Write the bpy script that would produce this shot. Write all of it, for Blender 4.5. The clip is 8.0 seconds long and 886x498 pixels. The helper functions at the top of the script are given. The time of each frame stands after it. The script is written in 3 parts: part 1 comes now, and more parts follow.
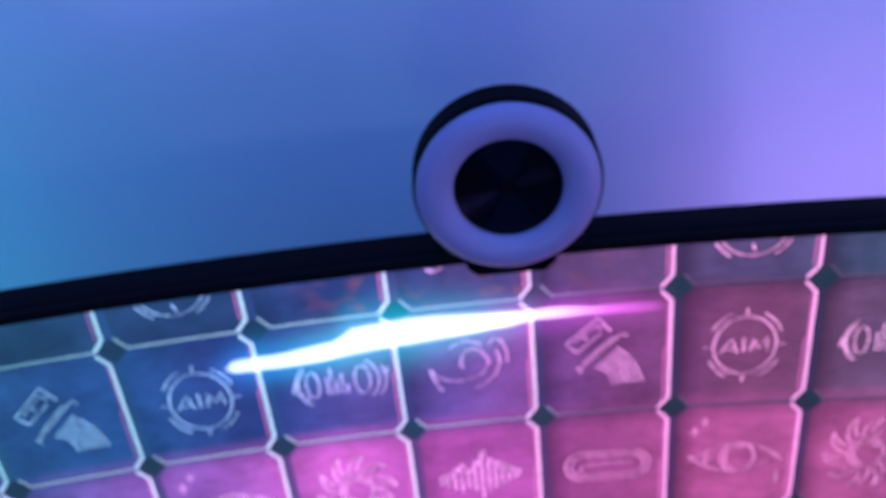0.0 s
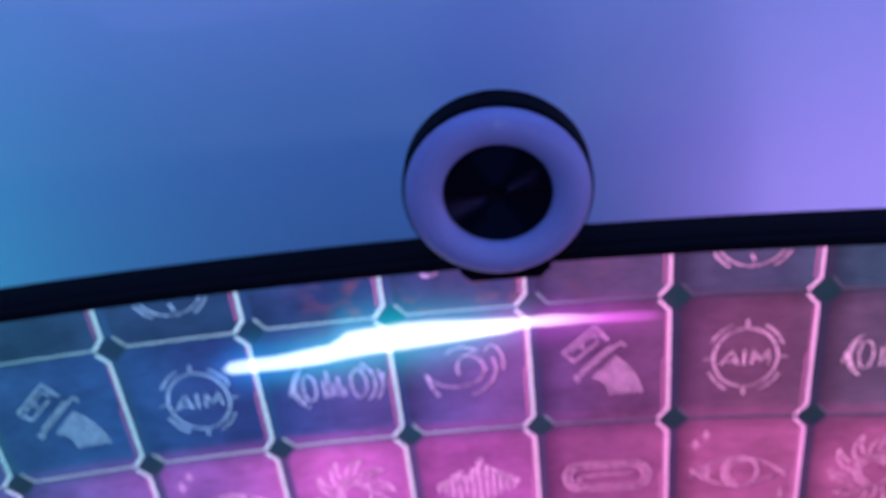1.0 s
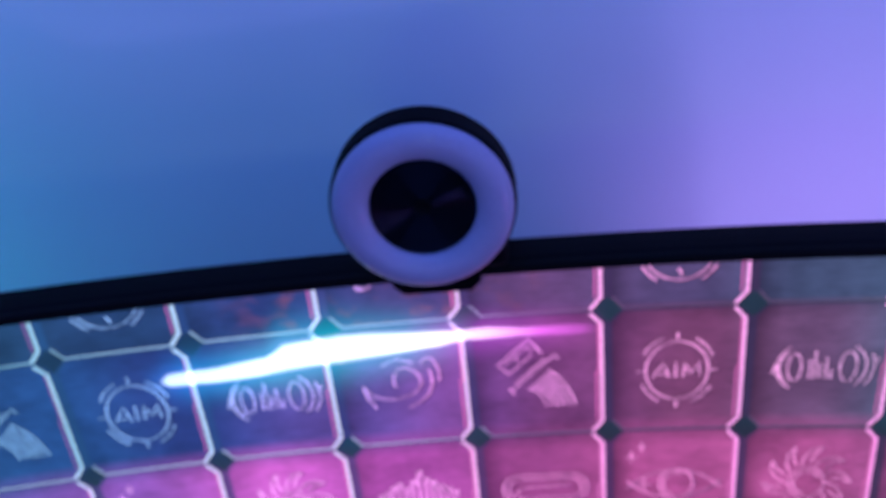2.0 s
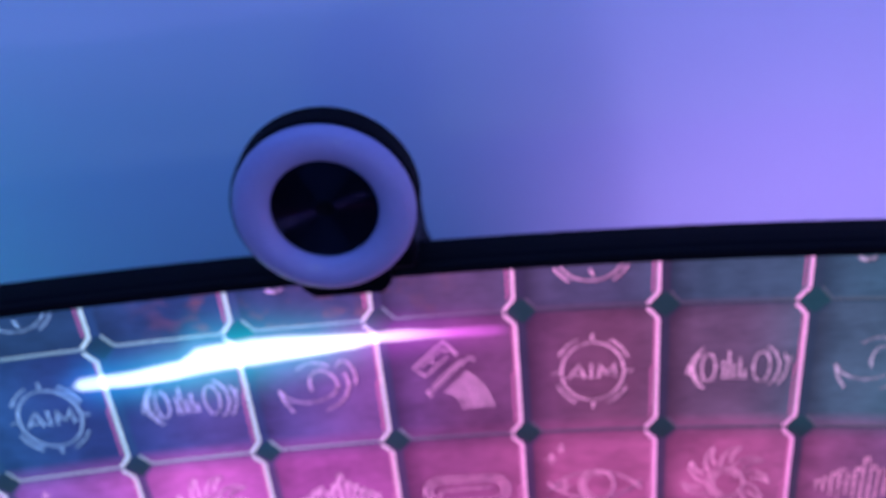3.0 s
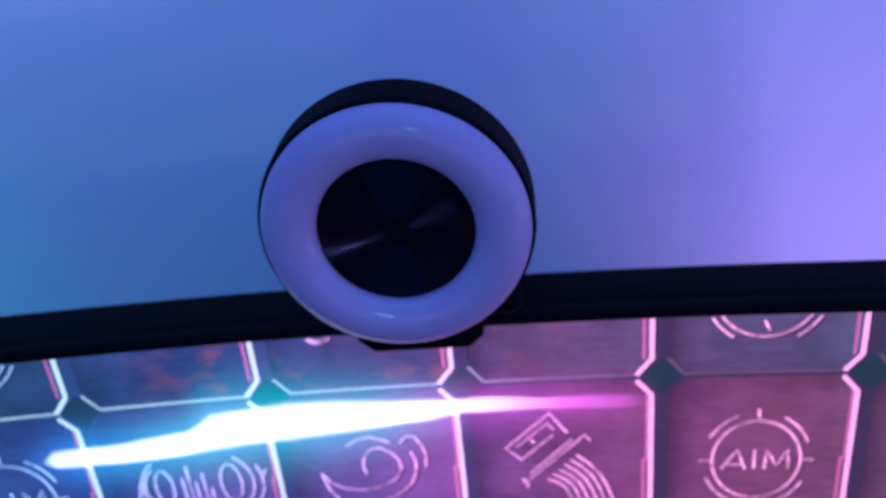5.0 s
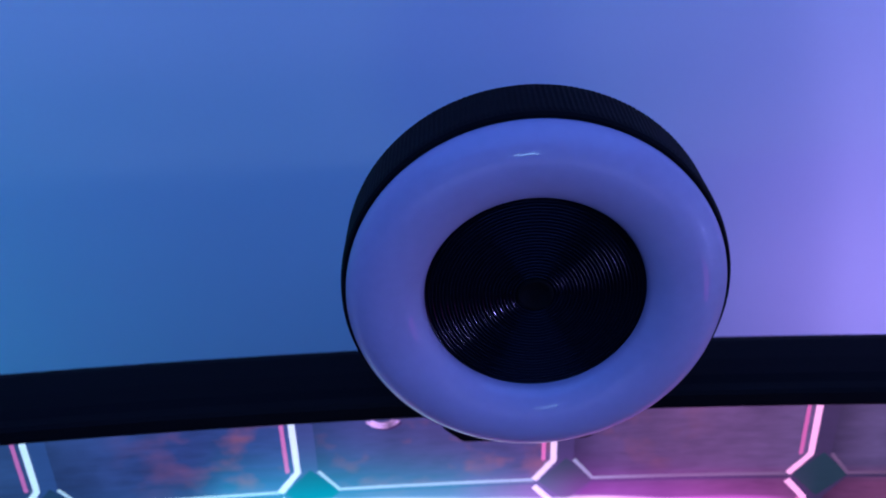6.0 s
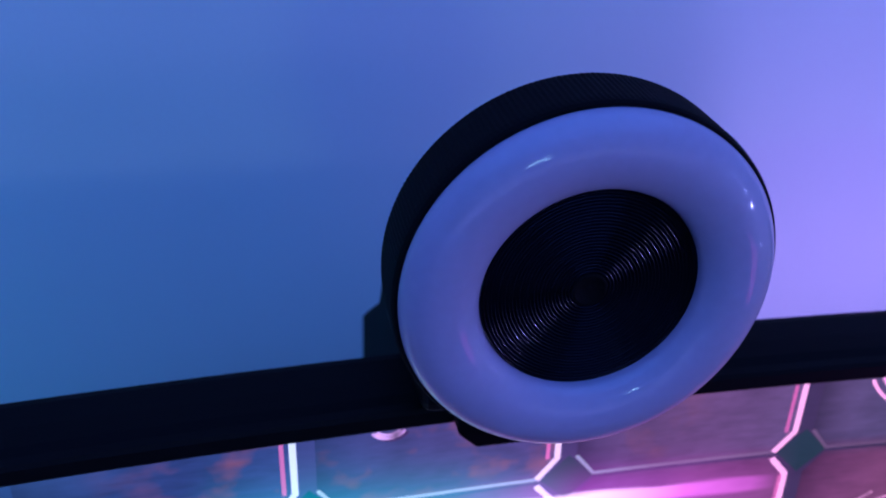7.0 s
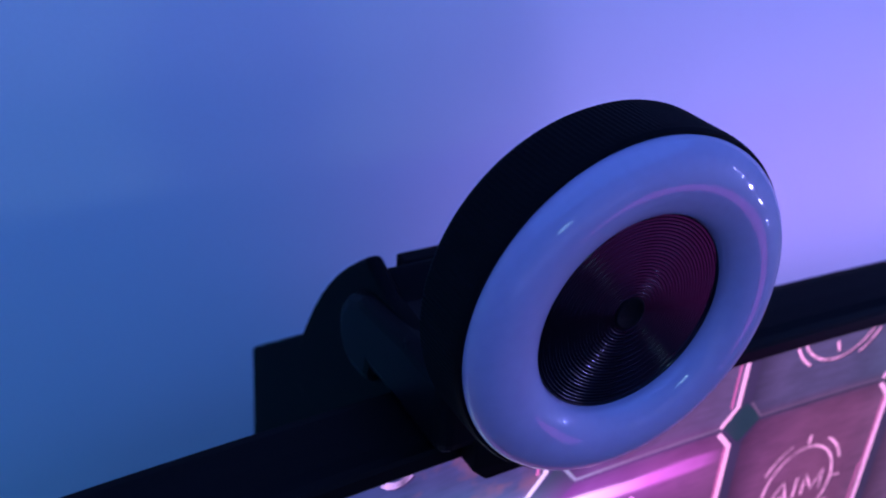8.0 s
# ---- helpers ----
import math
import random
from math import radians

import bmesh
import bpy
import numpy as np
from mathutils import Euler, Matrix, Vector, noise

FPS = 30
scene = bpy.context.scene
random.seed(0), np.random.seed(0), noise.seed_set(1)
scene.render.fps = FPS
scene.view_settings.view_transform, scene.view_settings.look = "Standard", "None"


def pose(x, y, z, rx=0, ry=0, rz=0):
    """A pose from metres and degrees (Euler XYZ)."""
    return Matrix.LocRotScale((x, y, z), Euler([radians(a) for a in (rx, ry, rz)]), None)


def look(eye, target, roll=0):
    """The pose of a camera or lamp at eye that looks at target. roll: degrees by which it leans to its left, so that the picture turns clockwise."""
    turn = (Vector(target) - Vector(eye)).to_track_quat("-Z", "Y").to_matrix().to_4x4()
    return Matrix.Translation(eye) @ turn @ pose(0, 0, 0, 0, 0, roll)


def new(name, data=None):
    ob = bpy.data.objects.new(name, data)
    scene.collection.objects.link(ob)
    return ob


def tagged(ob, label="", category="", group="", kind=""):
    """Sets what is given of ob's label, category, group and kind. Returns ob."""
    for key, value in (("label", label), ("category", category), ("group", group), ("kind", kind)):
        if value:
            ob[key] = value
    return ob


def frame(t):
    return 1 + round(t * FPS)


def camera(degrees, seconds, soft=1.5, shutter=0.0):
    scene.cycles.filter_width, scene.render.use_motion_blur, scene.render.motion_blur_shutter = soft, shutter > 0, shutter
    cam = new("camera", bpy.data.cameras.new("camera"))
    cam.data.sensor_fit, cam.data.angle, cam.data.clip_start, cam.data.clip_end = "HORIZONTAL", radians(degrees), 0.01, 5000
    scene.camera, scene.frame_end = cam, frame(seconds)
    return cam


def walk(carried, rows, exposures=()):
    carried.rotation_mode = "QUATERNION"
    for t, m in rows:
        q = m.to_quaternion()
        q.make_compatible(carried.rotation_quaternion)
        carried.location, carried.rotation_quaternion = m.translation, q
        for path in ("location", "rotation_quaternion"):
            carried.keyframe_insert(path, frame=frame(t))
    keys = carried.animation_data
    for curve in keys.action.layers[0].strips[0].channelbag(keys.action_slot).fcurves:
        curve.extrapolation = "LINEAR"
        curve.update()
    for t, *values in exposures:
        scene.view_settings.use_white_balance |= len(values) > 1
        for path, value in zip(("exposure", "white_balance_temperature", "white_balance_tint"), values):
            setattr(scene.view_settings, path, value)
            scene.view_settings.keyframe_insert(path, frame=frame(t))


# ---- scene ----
Z0 = 1.20          # height of the first row of corner diamonds on the display
cam = camera(50.89, 8.0, soft=2.0)
cam.data.dof.use_dof, cam.data.dof.focus_distance, cam.data.dof.aperture_fstop = True, 0.170, 20
PATH = [
    (0.0, -0.0284, -0.3385, 0.2316, 59.00, 5.39, -1.49),
    (0.5, -0.0234, -0.3392, 0.2347, 59.63, 5.89, 0.52),
    (1.0, -0.0081, -0.3395, 0.2278, 59.89, 5.92, 1.30),
    (2.5, 0.0297, -0.3464, 0.2260, 61.16, 5.30, 0.37),
    (3.0, 0.0465, -0.3429, 0.2230, 60.92, 5.18, -0.26),
    (3.5, 0.0605, -0.3361, 0.2195, 60.88, 4.95, -1.19),
    (4.0, 0.0646, -0.3195, 0.2025, 60.60, 4.43, -1.64),
    (4.5, 0.0412, -0.2766, 0.1865, 60.99, 4.72, -0.82),
    (5.0, 0.0196, -0.2402, 0.1767, 61.91, 5.38, 2.23),
    (5.2, 0.0094, -0.2283, 0.1728, 61.84, 4.61, 2.06),
    (6.3, -0.0385, -0.1684, 0.1569, 62.18, 1.21, -2.73),
    (6.5, -0.0464, -0.1692, 0.1583, 62.28, 0.58, -4.67),
    (7.0, -0.0680, -0.1636, 0.1542, 62.05, -1.26, -11.67),
    (7.5, -0.0833, -0.1594, 0.1507, 61.71, -1.86, -18.31),
    (7.8, -0.1018, -0.1437, 0.1575, 61.48, -2.64, -24.51),
    (8.0, -0.1141, -0.1349, 0.1587, 61.65, -2.88, -28.80),
]
walk(cam, [(t, pose(x, y, z + Z0, rx, ry, rz)) for t, x, y, z, rx, ry, rz in PATH],
     exposures=[(0.0, 0.06, 6400, 13), (0.5, 0.0, 6500, 10), (1.0, -0.06, 6500, 11), (2.5, -0.02, 6400, 14), (3.4, 0.0, 6400, 15), (4.0, 0.14, 6450, 13), (5.2, 0.12, 6500, 10), (6.3, 0.04, 6150, 6), (8.0, 0.08, 6200, 8)])

# ---- light ----
world = bpy.data.worlds.new("world")
world.use_nodes = True
world.node_tree.nodes["Background"].inputs[0].default_value = (0.02, 0.03, 0.10, 1)
world.node_tree.nodes["Background"].inputs[1].default_value = 0.15
scene.world = world


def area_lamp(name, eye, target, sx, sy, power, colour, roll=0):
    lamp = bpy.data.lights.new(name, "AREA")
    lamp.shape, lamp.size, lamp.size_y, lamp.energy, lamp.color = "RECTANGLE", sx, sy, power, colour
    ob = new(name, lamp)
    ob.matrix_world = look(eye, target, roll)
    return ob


# added lamps, all out of view: a wide blue fill overhead for the general tone, a cyan bar beside the monitor and a
# violet strip behind it, a small tube in front, and the coloured lights to the right of and before the desk
area_lamp("room_fill", (0.0, -1.10, 2.57), (0.0, -1.101, 0), 3.2, 2.3, 37, (0.078, 0.217, 0.98))
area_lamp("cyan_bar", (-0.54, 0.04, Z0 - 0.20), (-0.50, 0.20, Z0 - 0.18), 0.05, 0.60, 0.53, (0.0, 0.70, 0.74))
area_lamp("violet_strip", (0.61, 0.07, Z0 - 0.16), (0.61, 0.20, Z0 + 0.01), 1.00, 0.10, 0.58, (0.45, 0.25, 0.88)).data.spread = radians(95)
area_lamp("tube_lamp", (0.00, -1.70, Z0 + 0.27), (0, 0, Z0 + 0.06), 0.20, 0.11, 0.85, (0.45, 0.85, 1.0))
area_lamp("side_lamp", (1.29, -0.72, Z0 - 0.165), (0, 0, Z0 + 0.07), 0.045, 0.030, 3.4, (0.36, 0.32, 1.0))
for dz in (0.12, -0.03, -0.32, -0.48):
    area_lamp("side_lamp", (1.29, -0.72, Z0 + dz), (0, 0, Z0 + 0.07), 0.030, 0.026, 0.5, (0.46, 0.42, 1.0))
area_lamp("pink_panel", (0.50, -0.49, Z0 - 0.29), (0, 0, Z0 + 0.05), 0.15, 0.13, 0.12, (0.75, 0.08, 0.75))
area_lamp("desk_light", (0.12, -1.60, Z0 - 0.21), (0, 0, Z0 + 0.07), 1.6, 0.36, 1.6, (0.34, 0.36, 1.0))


# ---- materials ----
TILE_W, TILE_H = 0.0621, 0.0684   # one tile of the picture on the display


def lin(r, g, b):
    return tuple((c / 255 / 12.92 if c <= 10 else ((c / 255 + 0.055) / 1.055) ** 2.4) for c in (r, g, b))


def math_node(tree, op, a, b=None, c=None, clamp=False):
    n = tree.nodes.new("ShaderNodeMath")
    n.operation, n.use_clamp = op, clamp
    for i, v in enumerate((a, b, c)):
        if v is None:
            continue
        if isinstance(v, (int, float)):
            n.inputs[i].default_value = v
        else:
            tree.links.new(v, n.inputs[i])
    return n.outputs[0]


def mix_node(tree, fac, a, b, mode="MIX"):
    n = tree.nodes.new("ShaderNodeMix")
    n.data_type, n.blend_type = "RGBA", mode
    for sock, v in ((n.inputs[0], fac), (n.inputs[6], a), (n.inputs[7], b)):
        if isinstance(v, (int, float)):
            sock.default_value = v
        elif isinstance(v, tuple):
            sock.default_value = (*v, 1) if len(v) == 3 else v
        else:
            tree.links.new(v, sock)
    return n.outputs[2]


def ramp_node(tree, fac, stops, ease="LINEAR"):
    n = tree.nodes.new("ShaderNodeValToRGB")
    n.color_ramp.interpolation = ease
    el = n.color_ramp.elements
    while len(el) < len(stops):
        el.new(0.5)
    for e, (at, colour) in zip(el, stops):
        e.position = at
    for e, (at, colour) in zip(el, stops):
        e.position, e.color = at, (*colour, 1)
    tree.links.new(fac, n.inputs[0])
    return n.outputs[0]


def noise_node(tree, scale, detail=3, stretch=(1, 1, 1), rough=0.5):
    geo = tree.nodes.new("ShaderNodeNewGeometry")
    mp = tree.nodes.new("ShaderNodeMapping")
    mp.inputs["Scale"].default_value = stretch
    tree.links.new(geo.outputs["Position"], mp.inputs["Vector"])
    n = tree.nodes.new("ShaderNodeTexNoise")
    n.inputs["Scale"].default_value, n.inputs["Detail"].default_value, n.inputs["Roughness"].default_value = scale, detail, rough
    tree.links.new(mp.outputs[0], n.inputs["Vector"])
    return n.outputs["Fac"]


def surface(name, colour, rough=0.5, metal=0.0, grain=400, vary=0.15, bump=0.0, coat=0.0, spec=0.5, subsurface=0.0, big=12):
    m = bpy.data.materials.new(name)
    m.use_nodes = True
    t = m.node_tree
    p = t.nodes["Principled BSDF"]
    small, large = noise_node(t, grain), noise_node(t, big)
    both = math_node(t, "ADD", math_node(t, "MULTIPLY", small, 0.5), math_node(t, "MULTIPLY", large, 0.5))
    lo, hi = tuple(c * (1 - vary) for c in colour), tuple(min(1, c * (1 + vary)) for c in colour)
    t.links.new(ramp_node(t, both, [(0.3, lo), (0.7, hi)]), p.inputs["Base Color"])
    p.inputs["Metallic"].default_value = metal
    t.links.new(math_node(t, "ADD", math_node(t, "MULTIPLY", large, 0.12), rough - 0.06), p.inputs["Roughness"])
    p.inputs["Specular IOR Level"].default_value = spec
    p.inputs["Coat Weight"].default_value = coat
    p.inputs["Coat Roughness"].default_value = 0.035
    if subsurface:
        p.inputs["Subsurface Weight"].default_value = subsurface
        p.inputs["Subsurface Radius"].default_value = (0.004, 0.004, 0.004)
        p.inputs["Subsurface Scale"].default_value = 1.0
    if bump:
        b = t.nodes.new("ShaderNodeBump")
        b.inputs["Strength"].default_value, b.inputs["Distance"].default_value = bump, 0.0004
        t.links.new(small, b.inputs["Height"])
        t.links.new(b.outputs[0], p.inputs["Normal"])
    return m


def picture_light():
    """The streak of light in the picture on the display, as a colour to be added: a white core, a cyan glow, a pink tail."""
    g = bpy.data.node_groups.new("picture_light", "ShaderNodeTree")
    g.interface.new_socket("Colour", in_out="OUTPUT", socket_type="NodeSocketColor")
    g.interface.new_socket("Core", in_out="OUTPUT", socket_type="NodeSocketFloat")
    out = g.nodes.new("NodeGroupOutput")
    geo = g.nodes.new("ShaderNodeNewGeometry")
    sep = g.nodes.new("ShaderNodeSeparateXYZ")
    g.links.new(geo.outputs["Position"], sep.inputs[0])
    x, z = sep.outputs[0], math_node(g, "SUBTRACT", sep.outputs[2], Z0)
    u = math_node(g, "DIVIDE", math_node(g, "ADD", x, 0.16), 0.24, clamp=True)

    def along(rows, scale):
        return math_node(g, "MULTIPLY", ramp_node(g, u, [((a + 0.16) / 0.24, (v / scale,) * 3) for a, v in rows]), scale)

    mid = math_node(g, "MULTIPLY", along([(-0.14, 0.0186), (-0.115, 0.0185), (-0.092, 0.0164), (-0.083, 0.0128), (-0.062, 0.0112), (-0.03, 0.0103), (0.0, 0.0088), (0.056, 0.0094)], 0.02), -1.0)
    half = along([(-0.142, 0.0012), (-0.138, 0.0042), (-0.115, 0.0046), (-0.092, 0.0052), (-0.083, 0.0082), (-0.058, 0.0088), (-0.028, 0.0060), (0.0, 0.0034), (0.03, 0.0030), (0.058, 0.0028)], 0.01)
    off = math_node(g, "SUBTRACT", z, mid)
    wav = math_node(g, "MULTIPLY", math_node(g, "SUBTRACT", noise_node(g, 60, 2, (0.5, 1, 3)), 0.5), 0.004)
    dist = math_node(g, "DIVIDE", math_node(g, "ABSOLUTE", math_node(g, "ADD", off, wav)), half)
    core = ramp_node(g, math_node(g, "MULTIPLY", dist, 0.5), [(0.26, (1, 1, 1)), (0.54, (0, 0, 0))], "EASE")
    core = math_node(g, "MULTIPLY", core, along([(-0.142, 0), (-0.138, 1), (0.01, 1), (0.03, 0.75), (0.050, 0.45), (0.057, 0.0)], 1.0))
    glow = math_node(g, "POWER", 2.718, math_node(g, "MULTIPLY", math_node(g, "POWER", math_node(g, "DIVIDE", off, math_node(g, "ADD", half, 0.0068)), 2.0), -1.0))
    glow = math_node(g, "MULTIPLY", glow, along([(-0.15, 0), (-0.13, 0.8), (-0.08, 1), (0.0, 0.85), (0.03, 0.6), (0.062, 0)], 1.0))
    core_colour = ramp_node(g, u, [(0.1, lin(215, 235, 255)), (0.35, (1, 1, 1)), (0.60, (1, 1, 1)), (0.72, lin(250, 190, 250)), (0.80, lin(214, 96, 214)), (0.92, lin(186, 70, 190))])
    glow_colour = ramp_node(g, u, [(0.1, lin(0, 120, 210)), (0.3, lin(0, 184, 208)), (0.55, lin(0, 164, 196)), (0.68, lin(150, 60, 170)), (0.9, lin(150, 50, 150))])
    a = mix_node(g, 1.0, core_colour, core, "MULTIPLY")
    b = mix_node(g, 1.0, glow_colour, glow, "MULTIPLY")
    total = mix_node(g, 1.0, mix_node(g, 1.0, a, (1.3, 1.3, 1.3), "MULTIPLY"), b, "ADD")
    g.links.new(total, out.inputs[0])
    g.links.new(core, out.inputs[1])
    return g


STREAK = picture_light()


def display_paint(name, upper, lower, vary=0.38, streak=1.0, rust=False, fine=1.0, power=1.0, above=None, relief_shade=False, strokes=False):
    """A lit part of the picture: colours across the display above and below, with the streak over it."""
    m = bpy.data.materials.new(name)
    m.use_nodes = True
    t = m.node_tree
    p = t.nodes["Principled BSDF"]
    p.inputs["Base Color"].default_value, p.inputs["Roughness"].default_value = (0.012, 0.012, 0.015, 1), 0.5
    p.inputs["Specular IOR Level"].default_value = 0.25
    geo = t.nodes.new("ShaderNodeNewGeometry")
    sep = t.nodes.new("ShaderNodeSeparateXYZ")
    t.links.new(geo.outputs["Position"], sep.inputs[0])
    u = math_node(t, "ADD", math_node(t, "DIVIDE", sep.outputs[0], 0.5), 0.5, clamp=True)
    low = math_node(t, "DIVIDE", math_node(t, "SUBTRACT", Z0 - 0.060, sep.outputs[2]), 0.016, clamp=True)
    a = ramp_node(t, u, [(k, lin(*c)) for k, c in upper], "EASE")
    b = ramp_node(t, u, [(k, lin(*c)) for k, c in lower], "EASE")
    base = mix_node(t, low, a, b)
    if above:
        high = math_node(t, "DIVIDE", math_node(t, "SUBTRACT", sep.outputs[2], Z0 - 0.003), 0.006, clamp=True)
        base = mix_node(t, high, base, ramp_node(t, u, [(k, lin(*c)) for k, c in above], "EASE"))
    brushed = noise_node(t, 120 * fine, 4, (1, 1, 5), 0.65)
    cloud = noise_node(t, 26, 4, (1, 1, 1.4), 0.6)
    amount = math_node(t, "ADD", math_node(t, "MULTIPLY", brushed, 1.0 * vary), math_node(t, "MULTIPLY", cloud, 2.2 * vary))
    amount = math_node(t, "ADD", amount, 1.0 - 1.6 * vary)
    base = mix_node(t, 1.0, base, amount, "MULTIPLY")
    if rust:
        spots = ramp_node(t, noise_node(t, 55, 3, (1, 1, 1.3), 0.6), [(0.50, (0, 0, 0)), (0.70, (1, 1, 1))])
        near = math_node(t, "MULTIPLY", spots, ramp_node(t, u, [(0.28, (0, 0, 0)), (0.36, (1, 1, 1)), (0.5, (1, 1, 1)), (0.58, (0, 0, 0))]))
        above = math_node(t, "DIVIDE", math_node(t, "SUBTRACT", sep.outputs[2], Z0 - 0.004), 0.01, clamp=True)
        base = mix_node(t, math_node(t, "MULTIPLY", math_node(t, "MULTIPLY", near, above), 0.75), base, lin(160, 84, 104))
    # embossing shaded into the colour: dark left and top margins, brighter right
    if relief_shade:
        across = math_node(t, "FRACT", math_node(t, "DIVIDE", sep.outputs[0], TILE_W))
        down = math_node(t, "FRACT", math_node(t, "DIVIDE", math_node(t, "SUBTRACT", sep.outputs[2], Z0), TILE_H))
        side = ramp_node(t, across, [(0.03, (0.32,) * 3), (0.11, (0.66,) * 3), (0.20, (0.98,) * 3), (0.80, (1.0,) * 3), (0.94, (1.12,) * 3)])
        brow = ramp_node(t, down, [(0.0, (0.92,) * 3), (0.10, (1.0,) * 3), (0.86, (1.0,) * 3), (0.97, (0.74,) * 3)])
        some = ramp_node(t, u, [(0.25, (0.25,) * 3), (0.5, (0.85,) * 3), (0.8, (0.85,) * 3), (1.0, (0.5,) * 3)])
        base = mix_node(t, some, base, mix_node(t, 1.0, base, mix_node(t, 1.0, side, brow, "MULTIPLY"), "MULTIPLY"))
    if strokes:
        at = t.nodes.new("ShaderNodeAttribute")
        at.attribute_name = "lit"
        worn = ramp_node(t, noise_node(t, 420, 2), [(0.32, (0.45,) * 3), (0.55, (1.0,) * 3)])
        base = mix_node(t, 1.0, base, mix_node(t, 1.0, worn, at.outputs["Fac"], "MULTIPLY"), "MULTIPLY")
    grp = t.nodes.new("ShaderNodeGroup")
    grp.node_tree = STREAK
    lit = mix_node(t, streak, base, grp.outputs[0], "ADD")
    t.links.new(lit, p.inputs["Emission Color"])
    p.inputs["Emission Strength"].default_value = power
    return m


TILE = display_paint("display_tile", [(0.0, (38, 84, 140)), (0.12, (38, 82, 146)), (0.24, (46, 66, 138)), (0.38, (96, 76, 160)), (0.5, (126, 72, 150)), (0.58, (122, 62, 120)), (0.70, (120, 64, 106)), (0.80, (106, 74, 112)), (0.9, (72, 90, 120)), (1.0, (54, 94, 116))],
                     [(0.0, (90, 96, 176)), (0.15, (146, 92, 192)), (0.30, (206, 98, 204)), (0.42, (184, 82, 180)), (0.55, (152, 68, 134)), (0.66, (178, 80, 146)), (0.8, (176, 82, 144)), (1.0, (120, 78, 130))], rust=True, vary=0.78, relief_shade=True,
                     above=[(0.0, (30, 72, 104)), (0.2, (36, 66, 112)), (0.34, (48, 64, 130)), (0.46, (76, 64, 128)), (0.56, (104, 70, 122)), (0.68, (88, 72, 118)), (0.8, (68, 80, 114)), (1.0, (52, 88, 112))])
GAP = display_paint("display_gap", [(0.0, (34, 84, 124)), (0.2, (36, 76, 130)), (0.32, (48, 66, 134)), (0.44, (74, 62, 128)), (0.54, (70, 50, 96)), (0.7, (62, 44, 78)), (1.0, (36, 66, 88))],
                    [(0.0, (60, 74, 130)), (0.3, (104, 70, 140)), (0.6, (84, 48, 96)), (1.0, (60, 50, 76))])
DIAMOND = display_paint("display_diamond", [(0.0, (24, 58, 84)), (0.3, (28, 58, 92)), (0.42, (20, 72, 100)), (0.5, (40, 58, 80)), (0.7, (36, 52, 66)), (1.0, (26, 68, 82))],
                        [(0.0, (34, 60, 76)), (0.4, (50, 58, 84)), (0.6, (42, 40, 56)), (1.0, (34, 44, 56))])
EDGE = display_paint("display_edge", [(0.0, (120, 180, 200)), (0.3, (176, 206, 236)), (0.46, (214, 190, 236)), (0.56, (240, 160, 226)), (1.0, (226, 150, 214))],
                     [(0.0, (190, 200, 240)), (0.4, (214, 190, 236)), (0.55, (240, 150, 220)), (1.0, (232, 140, 214))], vary=0.12, power=1.4)
INNER = display_paint("display_inner_edge", [(0.0, (90, 90, 150)), (0.3, (186, 104, 178)), (0.46, (232, 112, 196)), (0.6, (216, 100, 180)), (1.0, (170, 96, 150))],
                      [(0.0, (190, 110, 200)), (0.4, (230, 120, 205)), (1.0, (206, 96, 170))], vary=0.12)
SILL = display_paint("display_sill", [(0.0, (110, 170, 190)), (0.3, (166, 200, 232)), (0.47, (168, 170, 222)), (0.56, (128, 96, 142)), (0.66, (104, 74, 112)), (1.0, (80, 96, 110))],
                     [(0.0, (190, 200, 240)), (0.38, (204, 184, 232)), (0.5, (120, 90, 136)), (1.0, (112, 76, 112))], vary=0.15)
# dark colours for the shade drawn beside the icon strokes
STROKE_SHADE = display_paint("display_stroke_shade", [(0.0, (28, 72, 100)), (0.3, (34, 48, 104)), (0.5, (86, 40, 100)), (0.7, (70, 40, 76)), (1.0, (36, 60, 80))],
                       [(0.0, (90, 60, 130)), (0.4, (120, 50, 124)), (1.0, (104, 40, 90))])
ICON = display_paint("display_icon", [(0.0, (110, 160, 196)), (0.2, (122, 160, 214)), (0.36, (170, 140, 214)), (0.5, (214, 132, 208)), (0.7, (214, 138, 196)), (1.0, (140, 140, 170))],
                     [(0.0, (200, 150, 226)), (0.4, (226, 150, 222)), (0.6, (216, 126, 192)), (1.0, (190, 120, 170))], vary=0.12, power=1.8, strokes=True)

WALL = surface("white_wall_paint", (0.78, 0.78, 0.79), 0.75, grain=900, vary=0.05, bump=0.15, big=5)
CEILING = surface("ceiling_paint", (0.7, 0.7, 0.7), 0.8, vary=0.03)
FLOOR = surface("grey_floor", (0.16, 0.15, 0.14), 0.5, vary=0.2)
DESK = surface("dark_desk_laminate", (0.05, 0.045, 0.045), 0.45, vary=0.2, bump=0.2)
BEZEL = surface("black_monitor_plastic", (0.0034, 0.0032, 0.0038), 0.6, grain=1800, vary=0.3, bump=0.25, spec=0.05)
LIP = surface("satin_black_bezel_lip", (0.0028, 0.0027, 0.0032), 0.4, grain=1500, vary=0.2, spec=0.07)
BLACK = surface("matt_black_plastic", (0.0028, 0.0028, 0.0036), 0.6, grain=2200, vary=0.3, bump=0.25, spec=0.035)
SATIN = surface("satin_black_plastic", (0.0028, 0.0028, 0.0042), 0.42, grain=2200, vary=0.25, bump=0.1, spec=0.06)
DIFFUSER = surface("milky_diffuser_plastic", (0.370, 0.308, 0.425), 0.55, grain=500, vary=0.05, coat=0.7, subsurface=0.25, big=60)
